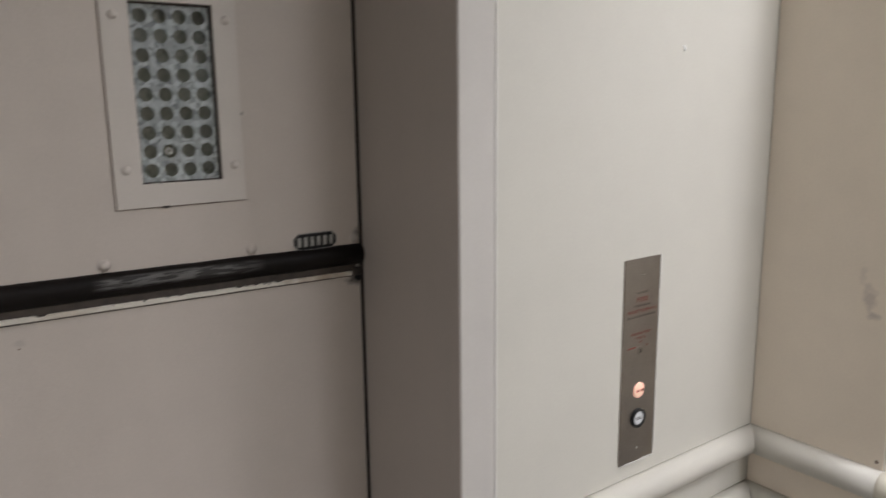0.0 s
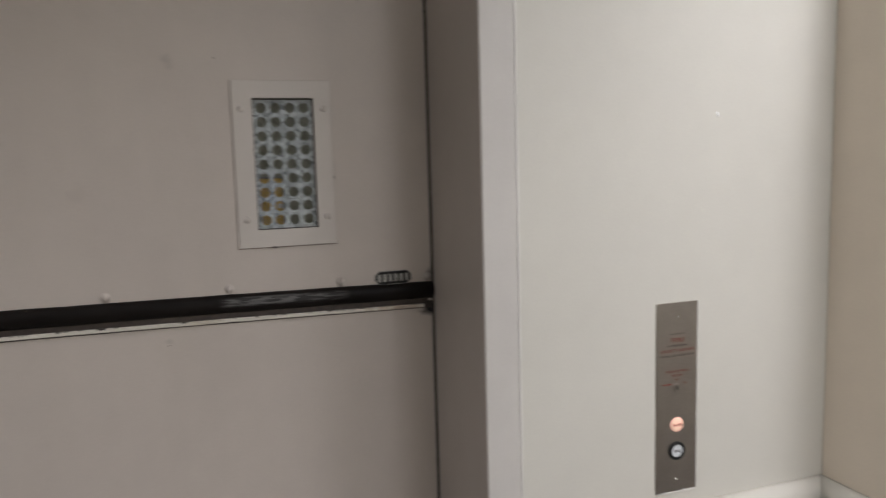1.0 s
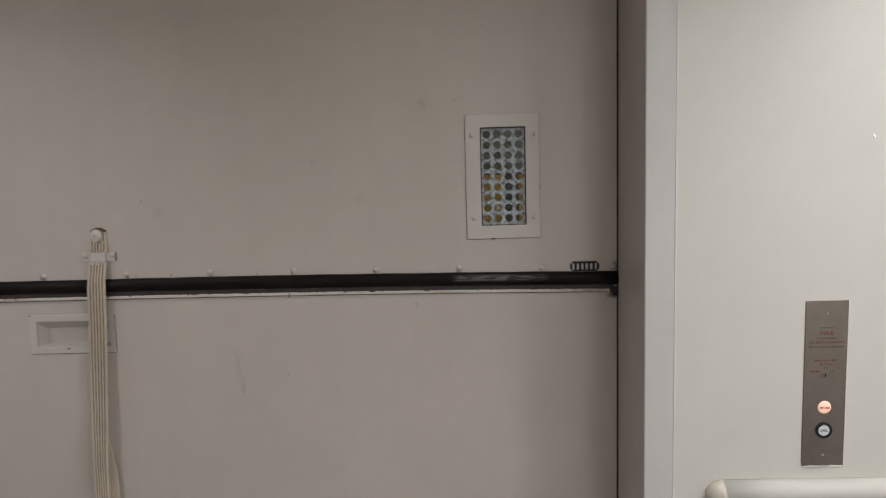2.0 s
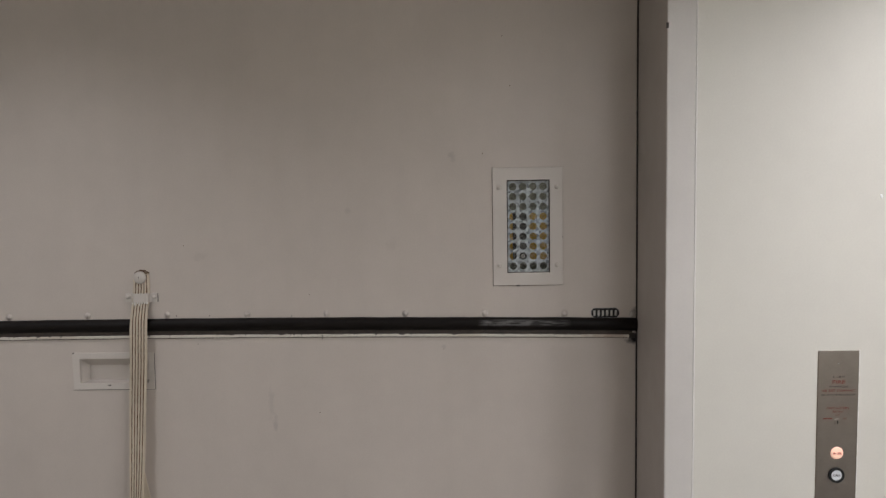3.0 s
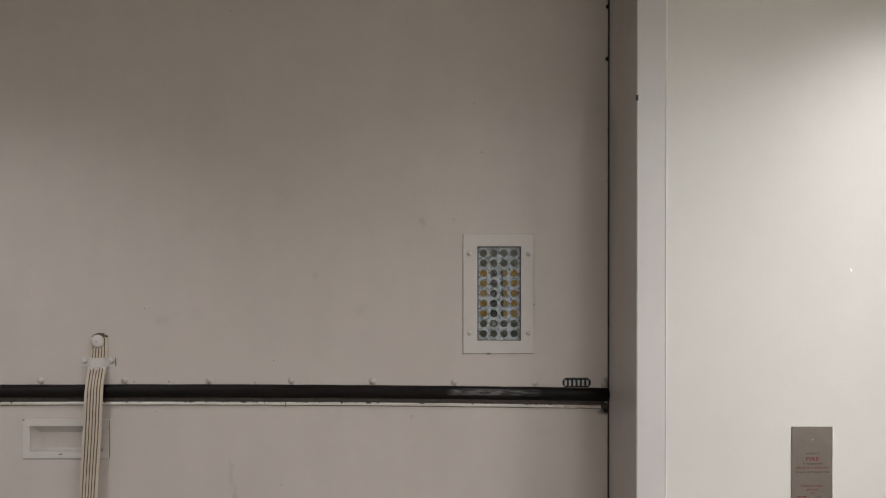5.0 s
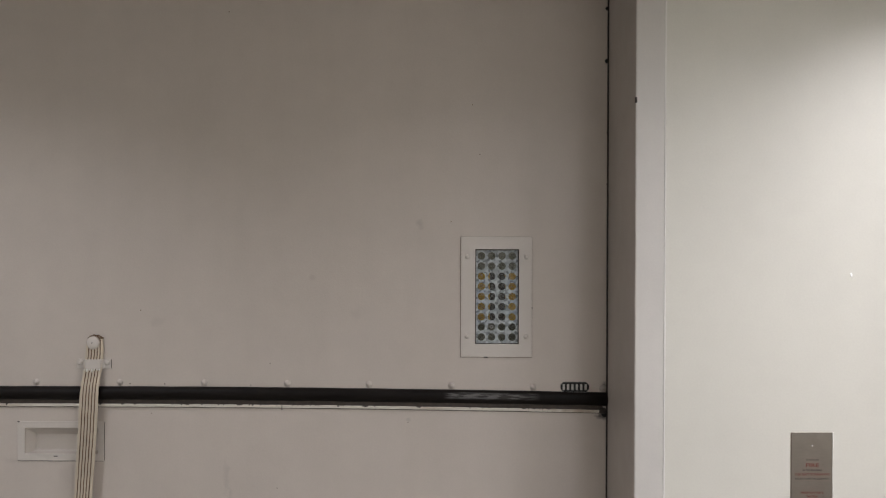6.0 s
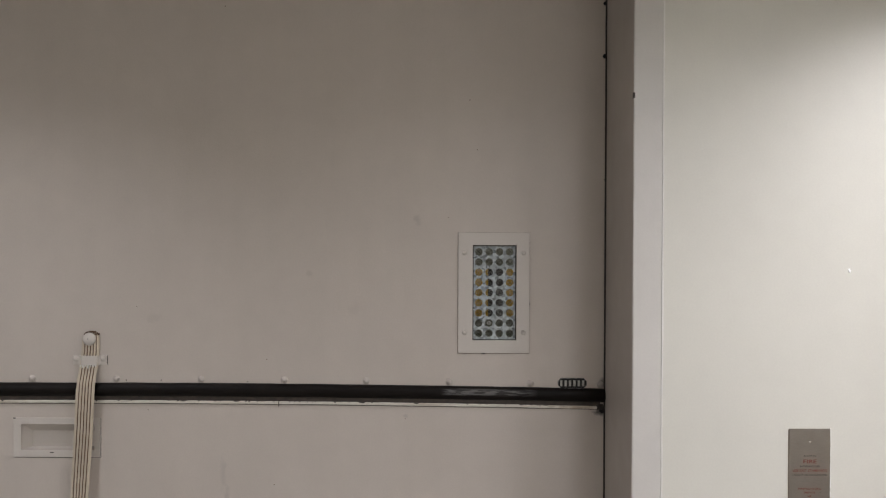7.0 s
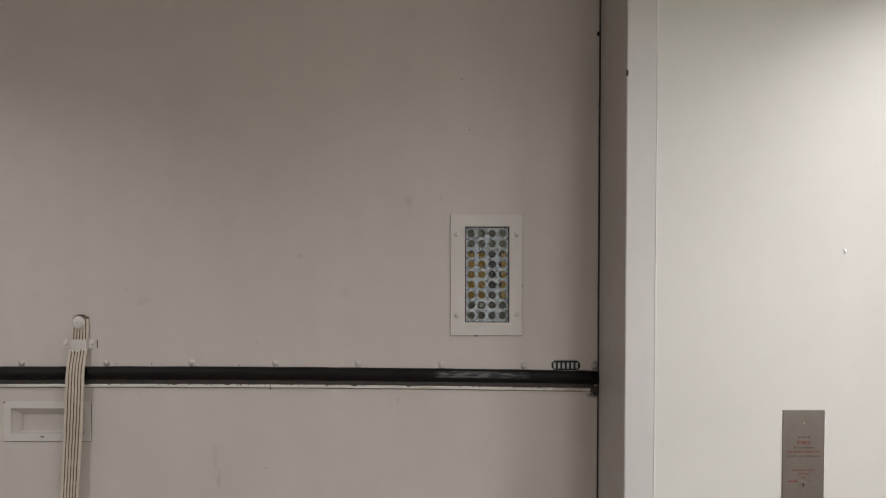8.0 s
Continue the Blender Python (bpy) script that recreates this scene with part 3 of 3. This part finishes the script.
def perforated(x0, x1, z0, z1, cols, rows, px, pz, r, y0, y1, seg=16):
    """A sheet with round holes, made of square cells, and a rim round them."""
    bm = bmesh.new()
    cx, cz = (x0 + x1) / 2, (z0 + z1) / 2
    gx0, gz0 = cx - cols * px / 2, cz - rows * pz / 2
    for c in range(cols):
        for k in range(rows):
            mx, mz = gx0 + (c + 0.5) * px, gz0 + (k + 0.5) * pz
            loops = []
            for y in (y0, y1):
                outer, inner = [], []
                for s in range(seg):
                    t = 2 * math.pi * (s + 0.5) / seg
                    m = max(abs(math.cos(t)), abs(math.sin(t)))
                    dx, dz = math.cos(t) / m, math.sin(t) / m
                    if s % (seg // 4) in (seg // 8 - 1, seg // 8):
                        dx, dz = math.copysign(1, dx) if abs(dx) > 0.6 else dx, math.copysign(1, dz) if abs(dz) > 0.6 else dz
                    outer.append(bm.verts.new((mx + dx * px / 2, y, mz + dz * pz / 2)))
                    inner.append(bm.verts.new((mx + r * math.cos(t), y, mz + r * math.sin(t))))
                loops.append((outer, inner))
            for s in range(seg):
                n = (s + 1) % seg
                for outer, inner in loops:
                    if (outer[s].co - outer[n].co).length > 1e-6:
                        bm.faces.new((outer[s], outer[n], inner[n], inner[s]))
                    else:
                        bm.faces.new((outer[s], inner[n], inner[s]))
                bm.faces.new((loops[0][1][s], loops[0][1][n], loops[1][1][n], loops[1][1][s]))
    ring_slab(rect(x0, x1, z0, z1), rect(gx0, gx0 + cols * px, gz0, gz0 + rows * pz), y0, y1, bm)
    return bm


GX0, GX1, GZ0, GZ1 = -0.8793, -0.7367, 1.4017, 1.7133
part("perforated_plate", perforated(GX0, GX1, GZ0, GZ1, 4, 9, 0.0340, 0.0336, 0.0125, DOOR_Y + 0.010, DOOR_Y + 0.0114), FROSTED, upper, "pale blue-grey translucent plate with round clear holes")
# thin dark border round the plate, wider at left and top
part("gasket", ring_slab(rect(GX0, GX1, GZ0, GZ1), rect(GX0 + 0.0028, GX1 - 0.0020, GZ0 + 0.0014, GZ1 - 0.0026), DOOR_Y + 0.0060, DOOR_Y + 0.0094), BROWN_STRIP, upper, "dark border strip round the plate")
pane = part("glass_pane", box(GX0, GX1, DOOR_Y + 0.0270, DOOR_Y + 0.0300, GZ0, GZ1), GLASS, upper, "clear glass pane behind the holed plate")
pane.visible_shadow = False
# wire mesh behind the holes
mesh_bm = bmesh.new()
for k in range(-14, 30):
    for sign in (1, -1):
        a = Vector((GX0 + 0.021 * k, DOOR_Y + 0.024, GZ0 if sign > 0 else GZ1))
        b = a + Vector((0.34, 0, sign * 0.34))
        p0, p1 = None, None
        for s in range(121):
            q = a.lerp(b, s / 120)
            if GX0 <= q.x <= GX1 and GZ0 <= q.z <= GZ1:
                p0 = p0 or q
                p1 = q
        if p0 and (p1 - p0).length > 0.01:
            n = Vector((-(p1 - p0).z, 0, (p1 - p0).x)).normalized() * 0.00028
            vs = [mesh_bm.verts.new(p + o) for p in (p0, p1) for o in (n, Vector((0, -0.0004, 0)), -n)]
            mesh_bm.faces.new((vs[0], vs[1], vs[4], vs[3]))
            mesh_bm.faces.new((vs[1], vs[2], vs[5], vs[4]))
            mesh_bm.faces.new((vs[2], vs[0], vs[3], vs[5]))
tagged(part("wire_mesh", mesh_bm, WIRE, upper, "fine diagonal wire mesh"), kind="stuff")
hx, hz = (GX0 + GX1) / 2 - 0.017, (GZ0 + GZ1) / 2 - 0.0336 * 3
part("clip_bolt", disc(hx, DOOR_Y + 0.018, DOOR_Y + 0.0135, hz, 0.0062, 0.0030, 18), SILVER, upper, "bright nut showing through a hole")

# maker's plate, with plain raised bars for its lettering
def rounded(x0, x1, z0, z1, r, n=6):
    pts = []
    for cx, cz, a0 in ((x1 - r, z1 - r, 0), (x0 + r, z1 - r, 90), (x0 + r, z0 + r, 180), (x1 - r, z0 + r, 270)):
        pts += [(cx + r * math.cos(radians(a0 + 90 * k / n)), cz + r * math.sin(radians(a0 + 90 * k / n))) for k in range(n + 1)]
    return pts


def slab(loop, y0, y1, hole=None):
    bm = bmesh.new()
    f, b = ([bm.verts.new((x, y, z)) for x, z in loop] for y in (y0, y1))
    n = len(loop)
    for i in range(n):
        bm.faces.new((f[i], f[(i + 1) % n], b[(i + 1) % n], b[i]))
    if hole:
        fi, bi = ([bm.verts.new((x, y, z)) for x, z in hole] for y in (y0, y1))
        for i in range(n):
            j = (i + 1) % n
            bm.faces.new((f[i], f[j], fi[j], fi[i]))
            bm.faces.new((b[i], b[j], bi[j], bi[i]))
            bm.faces.new((fi[i], fi[j], bi[j], bi[i]))
    else:
        bm.faces.new(f)
        bm.faces.new(b[::-1])
    return bm


plate = part("maker_plate", slab(rounded(-0.598, -0.503, 1.2440, 1.2780, 0.010, 1), DOOR_Y - 0.003, DOOR_Y + 0.0005), BLACK, upper, "small black rounded plate with a silver rim")
part("rim", slab(rounded(-0.5980, -0.5030, 1.2440, 1.2780, 0.010, 1), DOOR_Y - 0.0038, DOOR_Y - 0.0028, rounded(-0.5972, -0.5038, 1.2448, 1.2772, 0.0096, 1)), SILVER, plate, "worn silver rim")
for i in range(6):
    cx = -0.5865 + i * 0.0144
    part("mark", slab(rounded(cx - 0.0042, cx + 0.0030, 1.2510, 1.2705, 0.0008, 2), DOOR_Y - 0.0040, DOOR_Y - 0.002), SILVER, plate)

# recessed pull in the lower leaf
pull = part("recess_pull", ring_slab([(-2.391, 1.0105), (-2.105, 1.0100), (-2.104, 1.140), (-2.392, 1.1405)], rect(*REC), DOOR_Y - 0.003, DOOR_Y + 0.0005), TRIM_PAINT, lower, "painted recessed pull handle", 0.001)
# die-formed cup: sides tapering to a smaller back
cup = bmesh.new()
mouth = rect(REC[0] - 0.001, REC[1] + 0.001, REC[2] - 0.001, REC[3] + 0.001)
floor_loop = rect(REC[0] + 0.013, REC[1] - 0.013, REC[2] + 0.001, REC[3] - 0.030)
loops = [[cup.verts.new((x, y, z)) for x, z in loop] for loop, y in ((mouth, DOOR_Y + 0.0012), (floor_loop, DOOR_Y + 0.042), (floor_loop, DOOR_Y + 0.044), (mouth, DOOR_Y + 0.0032))]
for a, b in ((0, 1), (2, 3)):
    for k in range(4):
        cup.faces.new((loops[a][k], loops[a][(k + 1) % 4], loops[b][(k + 1) % 4], loops[b][k]))
for k in range(4):
    cup.faces.new((loops[0][k], loops[0][(k + 1) % 4], loops[3][(k + 1) % 4], loops[3][k]))
cup.faces.new(loops[1])
cup.faces.new(loops[2][::-1])
part("cup", cup, TRIM_PAINT, pull, bevel=0.002)
part("seam", box(-2.1041, -2.1030, DOOR_Y - 0.0012, DOOR_Y + 0.0005, 1.012, 1.138), BARE, pull, "dark dirt line at the flange edge")
part("seam", box(-2.391, -2.105, DOOR_Y - 0.0012, DOOR_Y + 0.0005, 1.0085, 1.0096), BARE, pull, "dark dirt line at the flange edge")
part("paint_chip", box(-2.270, -2.258, DOOR_Y - 0.0036, DOOR_Y - 0.001, 1.024, 1.027), BARE, pull, "dark chip on the flange")
part("paint_chip", box(-2.391, -2.384, DOOR_Y - 0.0036, DOOR_Y - 0.001, 1.1375, 1.1405), BARE, pull, "dark chip on the flange")

# ---- pull strap ----
strap = thing("pull_strap", (-2.14, DOOR_Y - 0.01, 1.33), "cream cotton webbing pull strap with brown stripes, screwed to the door", "pull strap")
# height, left edge, right edge, stand-off from the door
LINE = ((1.425, -2.150, -2.117, 0.004), (1.418, -2.159, -2.108, 0.004), (1.40, -2.1625, -2.1065, 0.005), (1.362, -2.164, -2.1065, 0.006), (1.345, -2.166, -2.1065, 0.008), (1.316, -2.1675, -2.109, 0.012), (1.26, -2.170, -2.1110, 0.028),
        (1.20, -2.1725, -2.1120, 0.032), (1.10, -2.1785, -2.1175, 0.030), (0.95, -2.1850, -2.1265, 0.034), (0.85, -2.1885, -2.1315, 0.038), (0.75, -2.1910, -2.1375, 0.042), (0.64, -2.194, -2.146, 0.046),
        (0.50, -2.197, -2.150, 0.046), (0.34, -2.197, -2.153, 0.044))


def strap_at(z):
    for a, b in zip(LINE, LINE[1:]):
        if b[0] <= z <= a[0]:
            k = (a[0] - z) / (a[0] - b[0])
            return [p + (q - p) * k for p, q in zip(a, b)][1:]
    return LINE[-1][1:]


def strap_band(u0, u1, thick, back, fray=0.0, top=1.425, bottom=0.34, n=70, seed=1):
    """A ribbon along the strap between the width fractions u0 and u1."""
    r = random.Random(seed)
    bm = bmesh.new()
    rows = []
    for i in range(n + 1):
        z = top + (bottom - top) * i / n
        l, rr, off = strap_at(z)
        j0, j1 = (r.uniform(-fray, fray), r.uniform(-fray, fray))
        rows.append([bm.verts.new((l + (rr - l) * u + j, DOOR_Y - off - d, z)) for u, j, d in ((u0, j0, thick), (u1, j1, thick), (u1, j1, -back), (u0, j0, -back))])
    for a, b in zip(rows, rows[1:]):
        for k in range(4):
            bm.faces.new((a[k], a[(k + 1) % 4], b[(k + 1) % 4], b[k]))
    bm.faces.new(rows[0])
    bm.faces.new(rows[-1][::-1])
    return bm


part("webbing", strap_band(0, 1, 0.0, 0.003, 0.0009), WEB, strap, "cream cotton webbing, frayed at its edge")
for k in range(5):
    c = 0.17 + 0.165 * k
    part("stripe", strap_band(c - 0.024, c + 0.024, 0.0007, 0.001, 0.0004, seed=5 + k), WEB_DARK, strap, "brown woven groove")
for k in range(6):
    c = 0.0875 + 0.165 * k
    part("rib", strap_band(c - 0.045, c + 0.045, 0.0016, 0.001, 0.0003, seed=15 + k), WEB, strap)
tail = bmesh.new()
pts = [(0.74, -2.146, 0.032), (0.68, -2.139, 0.024), (0.62, -2.130, 0.020), (0.54, -2.127, 0.018), (0.43, -2.130, 0.020), (0.36, -2.138, 0.024)]
rows = [[tail.verts.new((px - 0.05, DOOR_Y - off - 0.006, z)), tail.verts.new((px, DOOR_Y - off, z)), tail.verts.new((px, DOOR_Y - off + 0.003, z)), tail.verts.new((px - 0.05, DOOR_Y - off - 0.003, z))] for z, px, off in pts]
for a, b in zip(rows, rows[1:]):
    for k in range(4):
        tail.faces.new((a[k], a[(k + 1) % 4], b[(k + 1) % 4], b[k]))
tail.faces.new(rows[0])
tail.faces.new(rows[-1][::-1])
part("tail", tail, WEB, strap, "second layer of the looped webbing")
stitch = random.Random(31)
for k in range(7):
    fx = -2.1655 + 0.0082 * k
    part("loose_thread", box(fx, fx + stitch.uniform(0.003, 0.006), DOOR_Y - 0.0175, DOOR_Y - 0.0125, 1.3125 - stitch.uniform(0.0, 0.008 if k < 4 else 0.002), 1.3165), CAULK, strap, "white loose thread")
# ragged cut end above the stud
rnd = random.Random(8)
fray = bmesh.new()
for k in range(9):
    fx = -2.157 + 0.0058 * k
    box(fx, fx + 0.0046, DOOR_Y - 0.0060, DOOR_Y - 0.003, 1.414, 1.4285 - 0.00055 * (k - 4) ** 2 + rnd.uniform(-0.001, 0.001), fray)
part("frayed_end", fray, WEB_DARK, strap, "ragged cut end")
part("stud", dome(-2.1385, DOOR_Y - 0.0066, 1.4010, 0.0220, 0.009, seg=28, rings=6), TRIM_PAINT, strap, "painted round stud head", smooth=True)
part("slot", box(-2.1398, -2.1382, DOOR_Y - 0.0162, DOOR_Y - 0.0150, 1.3985, 1.4045), BARE, strap)
clampbm = sweep([(0.0, -0.0155), (0.0025, -0.0155), (0.0025, 0.0155), (0.0, 0.0155)],
                [(lambda a, b, x=x, o=o: (x, DOOR_Y - o - a, 1.332 + b)) for x, o in ((-2.194, 0.0005), (-2.171, 0.0005), (-2.167, 0.004), (-2.163, 0.0125), (-2.157, 0.0145), (-2.118, 0.0145), (-2.111, 0.0125), (-2.107, 0.004), (-2.103, 0.0005), (-2.082, 0.0005))])
clamp = part("clamp", clampbm, TRIM_PAINT, strap, "painted steel strap clamp", 0.0006)
for sx in (-2.184, -2.094):
    part("screw", dome(sx, DOOR_Y - 0.0025, 1.336, 0.0095, 0.0065, seg=18), TRIM_PAINT, clamp, smooth=True)
part("dirt_line", box(-2.0818, -2.0806, DOOR_Y - 0.0022, DOOR_Y, 1.317, 1.346), BARE, clamp)

# ---- call station ----
station = thing("call_station", (0.057, 0, 0.965), "brushed stainless steel call station plate with two round buttons", "call panel")
face = part("plate", box(-0.0008, 0.1148, -0.003, 0.001, 0.7275, 1.2022), STEEL, station, "", 0.0008)
FY = -0.0034
lettering("text_line", "IN CASE OF", 0.0575, FY, 1.1248, 0.0068, DARK_INK, station, 0.036, 0.00012)
lettering("text_line", "FIRE", 0.0575, FY, 1.1093, 0.0150, RED_INK, station, 0.037, 0.0002)
lettering("text_line", "IN THE BUILDING", 0.0575, FY, 1.0958, 0.0068, DARK_INK, station, 0.054, 0.00012)
lettering("text_line", "USE EXIT STAIRWAYS", 0.0575, FY, 1.0838, 0.0098, RED_INK, station, 0.096, 0.00015)
lettering("text_line", "DO NOT USE THE ELEVATOR", 0.0575, FY, 1.0713, 0.0068, DARK_INK, station, 0.096, 0.00012)
lettering("text_line", "FIREFIGHTER'S", 0.0570, FY, 1.0321, 0.0080, RED_INK, station, 0.064, 0.00012)
lettering("text_line", "SWITCH", 0.0570, FY, 1.0214, 0.0080, RED_INK, station, 0.031, 0.00012)
lettering("text_line", "OFF", 0.0568, FY, 1.0114, 0.0058, RED_INK, station, 0.0115, 0.0001)
lettering("text_line", "ON", 0.0785, FY, 1.0011, 0.0058, RED_INK, station, 0.009, 0.0001)
for bx, bw in ((0.0205, 0.011), (0.0345, 0.013)):
    part("printed_bar", box(bx - bw / 2, bx + bw / 2, FY, -0.0028, 0.9996, 1.0030), RED_INK, station)
key = part("key_switch", disc(0.0565, -0.001, -0.0050, 0.9915, 0.0098, 0, 28), STEEL, station, "steel key switch barrel", 0.0008)
part("keyhole", box(0.0550, 0.0580, -0.0056, -0.0045, 0.9865, 0.9965), BLACK, key)
for sz in (1.1645, 0.7590):
    part("screw", dome(0.0575, -0.0028, sz, 0.0030, 0.0016, rings=3, seg=14), CHROME, station, "bright screw head", smooth=True)
use = part("indicator_lens", dome(0.0575, -0.0030, 0.8982, 0.0183, 0.0040, seg=36), LIT, station, "lit salmon coloured round indicator", smooth=True)
lettering("lens_text", "IN USE", 0.0575, -0.0074, 0.8980, 0.0082, LENS_INK, use, 0.0250, 0.0003)
push = part("button_ring", disc(0.0570, -0.0010, -0.0085, 0.8320, 0.0228, 0.0160, 40), BLACK, station, "black plastic button ring", 0.0015)
cap = part("push_button", disc(0.0570, -0.0010, -0.0070, 0.8320, 0.0155, 0, 36), WHITE_LENS, push, "white round push button", 0.0012)
lettering("button_text", "CALL", 0.0570, -0.00735, 0.8320, 0.0095, DARK_INK, push, 0.0215, 0.0004)
# slim dark strip down the plate's left edge
part("dirt_line", box(-0.0019, -0.0008, -0.0022, 0.0005, 0.735, 1.200), DARK_BROWN, station, "dark brown line at the plate edge")
caulk = bmesh.new()
rnd = random.Random(21)
for x0, x1, fat in ((0.1144, 0.1156, 0.0016),):
    z = 0.732
    while z < 1.198:
        step = rnd.uniform(0.004, 0.022)
        if rnd.random() < 0.86:
            box(x0, x1 + rnd.uniform(0, fat), -0.0038 - rnd.uniform(0, 0.0008), 0.0005, z, z + step, caulk)
        z += step + 0.0004
x = 0.002
while x < 0.112:
    step = rnd.uniform(0.006, 0.02)
    box(x, x + step, -0.0042, 0.0005, 0.7245 + rnd.uniform(-0.001, 0.001), 0.7273 + rnd.uniform(-0.001, 0.002), caulk)
    x += step + 0.0004
tagged(part("caulk_edge", caulk, CAULK, station, "torn pale paint edge round the plate"), kind="stuff")

# ---- bumper rails ----
R = 0.036
STAND = 0.010


def rail_profile():
    return [(0.0, -R), (STAND, -R)] + [(STAND + R * math.cos(t), R * math.sin(t)) for t in (math.pi * (k / 14 - 0.5) for k in range(1, 14))] + [(STAND, R), (0.0, R)]


def bumper_rail(z, label):
    prof = rail_profile()
    mid = (COLUMN_X, COLUMN_Y)
    ob = thing("bumper_rail", (0.1, 0, z), label, "bumper rail", "bumper rails")
    part("front_run", sweep(prof, [(lambda a, b, x=x: (x, -a, z + b)) for x in (-0.222, -0.05, 0.12, 0.30)] + [lambda a, b: (COLUMN_X - 0.0006 - a, -a, z + b)]), RAIL_PAINT, ob)
    end = [(lambda a, b, x=-0.222 - 0.047 * math.sin(t), k=math.cos(t): (x, -a * (0.25 + 0.75 * k), z + b * k)) for t in (math.pi / 2 * i / 8 * 0.97 for i in range(9))]
    part("end_cap", sweep([(a * 1.02, b * 1.02) for a, b in prof], end), CAP_PAINT, ob, "yellowed rounded end cap", smooth=True)
    part("side_run", sweep(prof, [lambda a, b: (COLUMN_X - a, -0.0006 - a, z + b)] + [(lambda a, b, y=y: (COLUMN_X - a, y, z + b)) for y in (-0.12, -0.22, COLUMN_Y + 0.002)]), RAIL_PAINT, ob)
    part("far_run", sweep(prof, [(lambda a, b, x=x: (x, COLUMN_Y - a, z + b)) for x in (COLUMN_X + 0.004, 0.9, CAR_R - 0.002)]), RAIL_PAINT, ob)
    turn = [(lambda a, b, t=t: (COLUMN_X + 0.002 - (a + 0.0006) * math.cos(t), COLUMN_Y + 0.001 - (a + 0.0006) * math.sin(t), z + b * 1.015)) for t in (math.pi / 2 * (i / 8 * 1.06 - 0.03) for i in range(9))]
    part("corner_cap", sweep(prof, turn), CAP_PAINT, ob, "yellowed corner cap", smooth=True)
    for o in ob.children:
        for poly in o.data.polygons:
            poly.use_smooth = len(poly.vertices) == 4
    return ob


bumper_rail(0.654, "ivory vinyl half-round bumper rail with end caps")
bumper_rail(0.493, "ivory vinyl half-round bumper rail below the first")
for z in (0.654, 0.493):
    prof = rail_profile()
    rr = thing("bumper_rail", (-1.5, CAR_B, z), "ivory vinyl half-round bumper rail on the rear wall", "bumper rail", "bumper rails")
    part("run", sweep(prof, [(lambda a, b, x=x: (x, CAR_B + a, z + b)) for x in (CAR_L + 0.01, -1.5, CAR_R - 0.01)]), RAIL_PAINT, rr)
